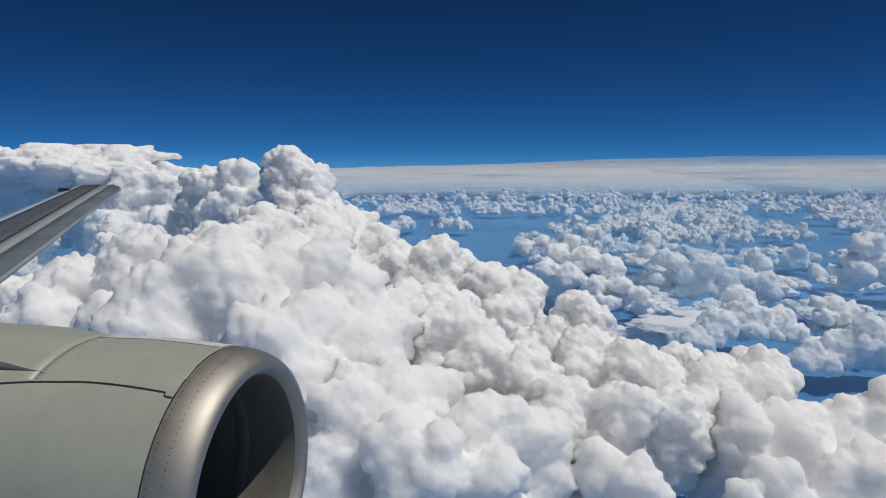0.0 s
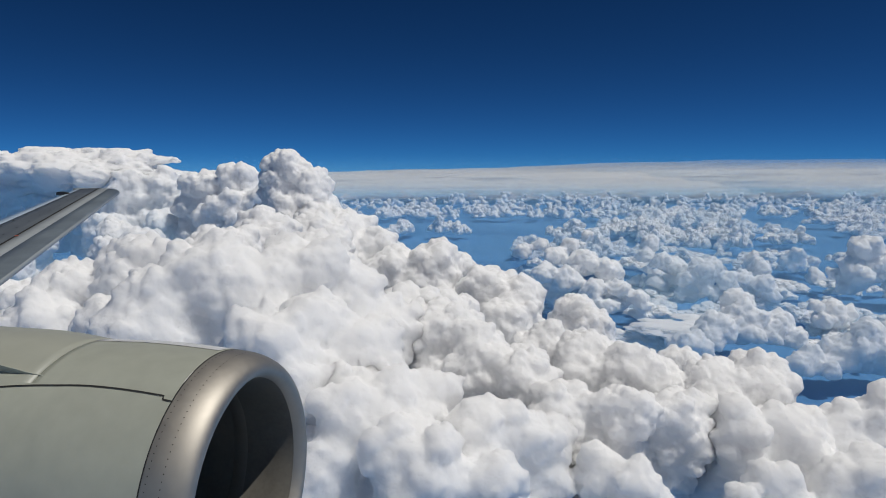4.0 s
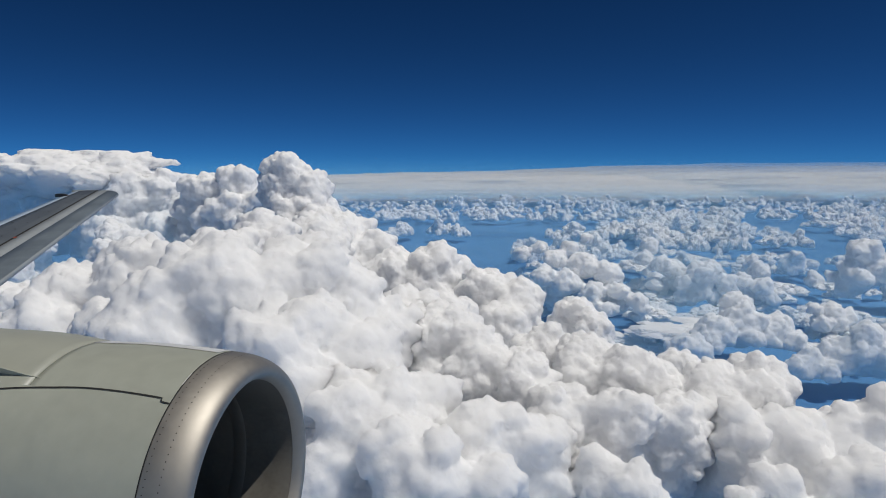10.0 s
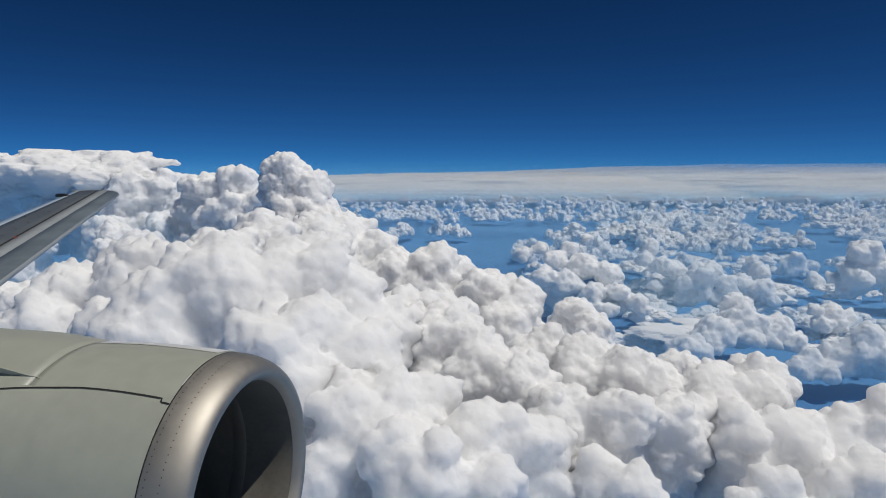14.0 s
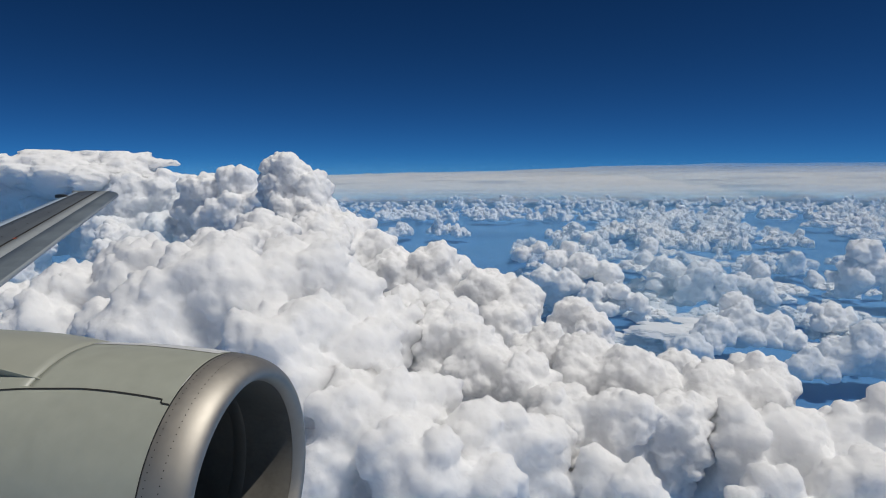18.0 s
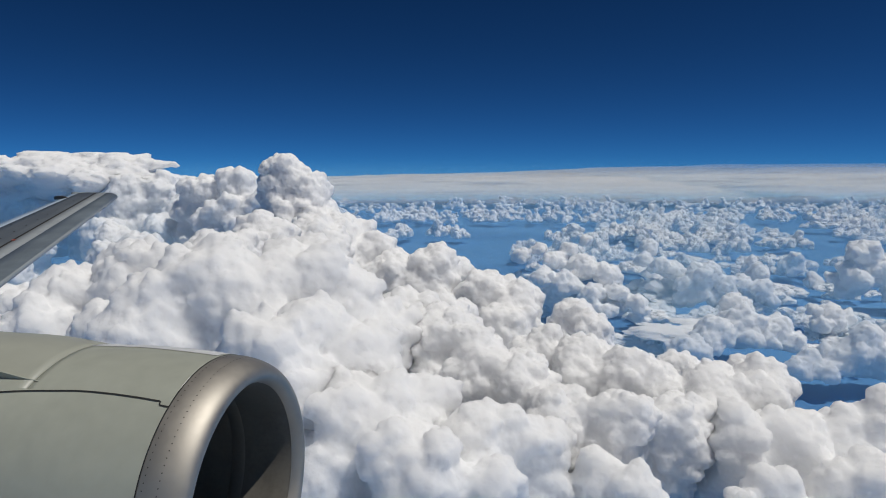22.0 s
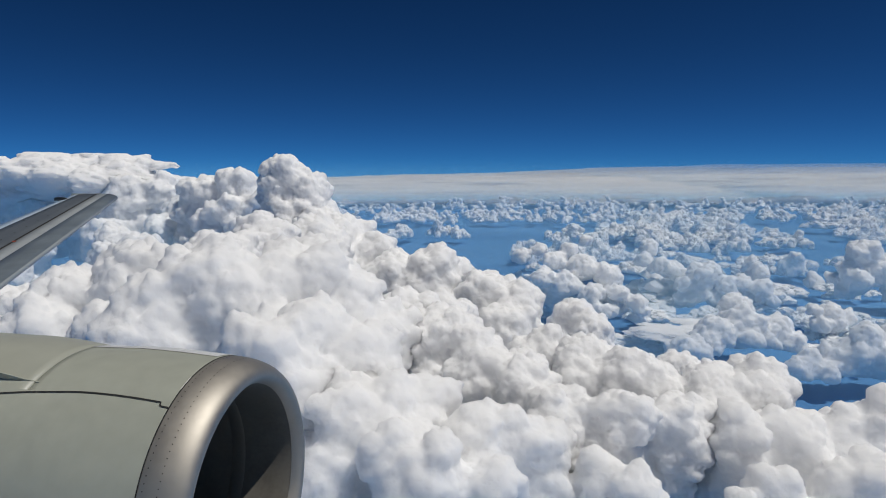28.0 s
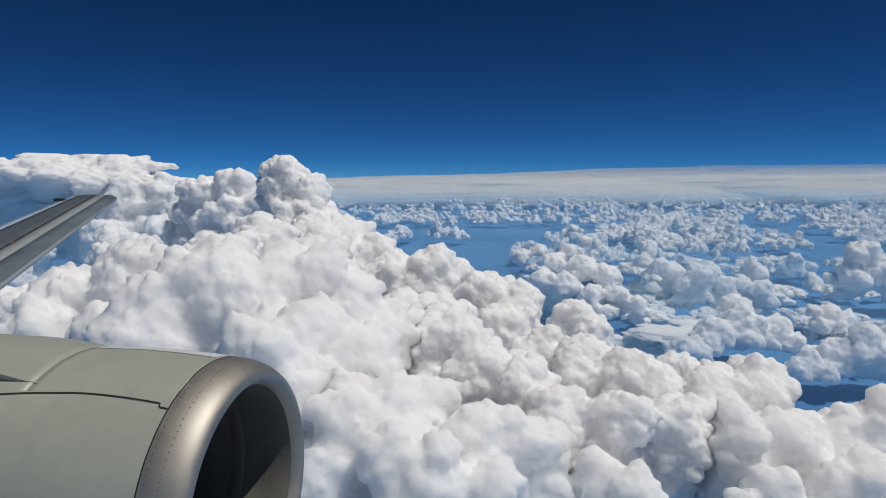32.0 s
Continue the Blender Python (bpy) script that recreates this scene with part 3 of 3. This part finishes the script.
turned("liner_band", [(-0.50, 0.772), (-0.52, 0.766), (-0.60, 0.766), (-0.62, 0.772)], BLADE, nacelle, steps=90)
# The darkness deep in the inlet is painted on as a near-black wall.
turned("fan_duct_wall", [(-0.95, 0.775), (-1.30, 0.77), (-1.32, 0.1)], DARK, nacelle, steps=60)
turned("spinner", [(-0.62, 0.004), (-0.70, 0.07), (-0.85, 0.16), (-1.02, 0.23), (-1.12, 0.24)], SPINNER, nacelle, steps=48, label="dark conical fan spinner")
for k in range(24):
    rings = []
    for r in np.linspace(0.22, 0.765, 7):
        tw = radians(25 + 40 * (r - 0.22) / 0.545)
        a = k * 15 + 6 * (r - 0.22)
        ch = 0.085 + 0.05 * r
        ring = []
        for u, w in ((-1, 0), (0, 0.012), (1, 0), (0, -0.012)):
            ring.append(round_engine(-1.05 + u * ch * math.cos(tw), r, a + math.degrees((u * ch * math.sin(tw) + w) / r)))
        rings.append(ring)
    mesh_object("fan_blade", *loft(rings, caps=True), BLADE, nacelle)

# the notch at the front end of the split line, and the dark joints
def strip(name, path, width, mat, parent, lift=0.002):
    """A narrow band lying on the cowl along (s, angle) points."""
    verts, faces = [], []
    for i, (s, a) in enumerate(path):
        s0, a0 = path[max(i - 1, 0)]
        s1, a1 = path[min(i + 1, len(path) - 1)]
        ds, da = s1 - s0, radians(a1 - a0)
        d = math.hypot(ds, da) or 1
        for side in (-0.5, 0.5):
            verts.append(round_engine(s - side * width * da / d, lower_radius(s) + lift, a + math.degrees(side * width * ds / d)))
    for i in range(len(path) - 1):
        faces.append((2 * i, 2 * i + 1, 2 * i + 3, 2 * i + 2))
    return mesh_object(name, verts, faces, mat, parent, smooth=False)


strip("panel_joint", [(s, 60.95 - 7.0 * (s + 0.85) ** 2 * (1.0 if s < -0.85 else 0.55)) for s in np.linspace(-0.385, -2.3, 40)], 0.012, DARK, nacelle, 0.005)
strip("panel_joint", [(-0.385, 60.15), (-0.372, 60.0), (-0.368, 58.9), (-0.36, 58.4), (-0.302, 58.1)], 0.011, DARK, nacelle, 0.005)
strip("paint_chips", [(-0.301, a) for a in np.linspace(67.5, 74.5, 9)], 0.006, FUSELAGE, nacelle, 0.004)
# The bright highlight on the cowl's top edge, painted as a white strip.
turned("highlight_strip", [(s, cowl_radius(s) + 0.004) for s in np.linspace(-0.33, -1.39, 14)], FUSELAGE, nacelle, 97, 114, 14, "pale strip that paints the highlight along the top of the cowl", 0.003)
turned("lip_joint", [(-0.294, 1.0015), (-0.303, 1.002)], DARK, nacelle, steps=160)


def lip_radius(s):
    k = math.asin(min(1, max(0, 1 + s / 0.294)))
    return 0.866 + 0.134 * math.cos(k)


verts, faces = [], []
for s, step, shift in ((-0.262, 2.6, 0), (-0.165, 2.6, 1.3)):
    for a in np.arange(-40 + shift, 130, step):
        i = len(verts)
        for k in range(6):
            ds, da = 0.0042 * math.cos(k * math.pi / 3), 0.0042 * math.sin(k * math.pi / 3)
            verts.append(round_engine(s + ds, lip_radius(s + ds) + 0.0015, a + math.degrees(da)))
        faces.append(tuple(range(i, i + 6)))
tagged(mesh_object("rivets", verts, faces, DARK, nacelle, False), "rows of dark countersunk rivets", kind="stuff")

# the small fin on the inboard side
fin = []
for s, h in ((-1.36, 0.002), (-1.46, 0.012), (-1.62, 0.035), (-1.9, 0.08), (-2.3, 0.11), (-2.36, 0.02)):
    fin.append([round_engine(s, sleeve_radius(s) - 0.02, 64.2), round_engine(s, sleeve_radius(s) - 0.02, 65.4),
                round_engine(s, sleeve_radius(s) + h, 64.9), round_engine(s, sleeve_radius(s) + h, 64.5)])
mesh_object("chine_fin", *loft(fin, caps=True), PAINT, nacelle, False, "thin grey strake on the inboard cowl")

# pylon up to the wing, beyond the cowl
rings = []
for s, half, low, high in ((-2.7, 0.03, 0.8, 0.98), (-3.0, 0.14, 0.8, 1.05), (-3.4, 0.20, 0.7, 1.12), (-4.4, 0.20, 0.5, 1.15)):
    rings.append([(AXIS.x + s, AXIS.y + w * half, AXIS.z + h) for w, h in ((-1, low), (-1, high - 0.06), (-0.6, high), (0.6, high), (1, high - 0.06), (1, low))])
mesh_object("engine_pylon", *loft(rings, caps=True), PAINT_AFT, plane, label="grey pylon between engine and wing")

# ---- wing ----
INNER, TIP = Vector((-6.442, 6.171, -1.34)), Vector((-9.783, 12.50, -0.703))


def wing_point(k, aft, z):
    """k: 0 where the outer wing starts, 1 at the tip; aft: metres behind the leading edge."""
    p = INNER.lerp(TIP, k)
    return (p.x - aft, p.y, p.z + z)


def wing_part(name, start, end, mat, parent, profile, k0=-0.75, k1=1.0, steps=14, label=""):
    """A piece of the wing between two chord lines; profile: (share of its width, height of top, height of underside)."""
    rings = []
    for k in np.linspace(k0, k1, steps):
        a, b = start(k), end(k)
        top = [wing_point(k, a + (b - a) * u, t) for u, t, _ in profile]
        under = [wing_point(k, a + (b - a) * u, w) for u, _, w in reversed(profile)]
        rings.append(top + under)
    return mesh_object(name, *loft(rings, caps=True), mat, parent, label=label)


c0 = lambda k: 0.0
c1 = lambda k: 0.39 - 0.13 * k
c2 = lambda k: 0.69 - 0.17 * k
c3 = lambda k: 1.52 - 0.54 * k
c4 = lambda k: 1.86 - 0.70 * k
wing = wing_part("wing", c2, c3, WING_GREY, plane, [(0, 0.0, -0.16), (0.3, 0.004, -0.17), (0.7, -0.004, -0.15), (1, -0.015, -0.10)], label="swept grey wing with pale leading edge panels")
wing_part("slat", c0, c1, SLAT, wing, [(0, -0.085, -0.095), (0.03, -0.06, -0.115), (0.1, -0.04, -0.125), (0.25, -0.018, -0.135), (0.55, -0.004, -0.14), (1, 0.004, -0.145)], label="weathered bare metal leading edge slat")
wing_part("worn_edge", lambda k: -0.004, lambda k: 0.03, WING_LIGHT, wing, [(0, -0.085, -0.1), (0.5, -0.055, -0.118), (1, -0.052, -0.12)], label="paint worn to bare metal along the leading edge")
wing_part("leading_edge_panel", lambda k: c1(k) + 0.006, lambda k: c2(k) - 0.02, WING_LIGHT, wing, [(0, 0.003, -0.15), (0.5, 0.004, -0.155), (1, 0.002, -0.16)], label="pale grey fixed panel behind the slat")
wing_part("aileron", lambda k: c3(k) + 0.012, c4, AILERON, wing, [(0, -0.016, -0.09), (0.5, -0.026, -0.065), (1, -0.04, -0.045)], label="pale grey trailing edge with the sky's blue painted in")
wing_part("panel_gap", lambda k: c2(k) - 0.022, lambda k: c2(k) + 0.012, DARK, wing, [(0, 0.007, -0.1), (1, 0.007, -0.1)])
rings = []
for t in np.linspace(0, 1, 8):
    w = math.sqrt(max(0.0, 1 - t * t))
    out = []
    for u in np.linspace(0, 1, 12):
        out.append(wing_point(1 + 0.035 * t, 0.12 * t + 1.16 * u - 0.12 * t * u, -0.07 + (0.07 * w) * (min(1, u * 6) ** 0.5)))
    for u in np.linspace(1, 0, 12):
        out.append(wing_point(1 + 0.035 * t, 0.12 * t + 1.16 * u - 0.12 * t * u, -0.075 - (0.06 * w) * (min(1, u * 6) ** 0.5)))
    rings.append(out)
mesh_object("wing_tip", *loft(rings, caps=True), WING_LIGHT, wing, label="rounded pale grey wing tip cap")
fair = []
for u, w, h in ((0, 0.01, 0.005), (0.2, 0.03, 0.03), (0.5, 0.04, 0.045), (0.85, 0.035, 0.04), (1, 0.01, 0.02)):
    p = wing_point(0.9, 1.02 + 0.34 * u, -0.02)
    fair.append([(p[0], p[1] - w, p[2] - 0.03), (p[0], p[1] - w, p[2] + h), (p[0], p[1] + w, p[2] + h), (p[0], p[1] + w, p[2] - 0.03)])
mesh_object("hinge_fairing", *loft(fair, caps=True), SPINNER, wing, label="small dark fairing at the trailing edge")
verts, faces = [], []
for k in np.arange(-0.3, 0.98, 0.075):
    for line, size in ((0.32, 0.03), (0.75, 0.05)):
        aft = c2(k) + (c3(k) - c2(k)) * line
        i = len(verts)
        verts += [wing_point(k, aft, 0.007), wing_point(k + 0.004, aft, 0.007), wing_point(k + 0.004, aft + size, 0.007), wing_point(k, aft + size, 0.007)]
        faces.append((i, i + 1, i + 2, i + 3))
tagged(mesh_object("panel_marks", verts, faces, DARK, wing, False), "short dark panel and fastener marks", kind="stuff")
p = c2(0.29)
mesh_object("red_mark", [wing_point(0.285, p - 0.05, 0.010), wing_point(0.295, p - 0.05, 0.010), wing_point(0.295, p + 0.01, 0.010), wing_point(0.285, p + 0.01, 0.010)], [(0, 1, 2, 3)], RED, wing, False)

# ---- cabin wall behind the window ----
WINDOW_X, HALF_W, HALF_A = 0.03, 0.26, 8.5
rings_a, rings_b, rings_c = [], [], []
for ring_set, x0, x1, a0, a1 in ((rings_a, -12, WINDOW_X - HALF_W, -180, 180), (rings_b, WINDOW_X - HALF_W, WINDOW_X + HALF_W, HALF_A - 1.5, 360 - HALF_A - 1.5), (rings_c, WINDOW_X + HALF_W, 9, -180, 180)):
    for x in np.linspace(x0, x1, 4):
        arc = [radians(a) for a in np.linspace(a0, a1, 72)]
        ring_set.append([(x, -1.72 + 1.88 * math.cos(a), 1.88 * math.sin(a)) for a in arc] + [(x, -1.72 + 1.80 * math.cos(a), 1.80 * math.sin(a)) for a in reversed(arc)])
fuselage = mesh_object("fuselage", *loft(rings_a, caps=False), FUSELAGE, plane, label="white painted fuselage side with a cabin window")
mesh_object("window_belt", *loft(rings_b, caps=False), FUSELAGE, fuselage)
mesh_object("fuselage_front", *loft(rings_c, caps=False), FUSELAGE, fuselage)
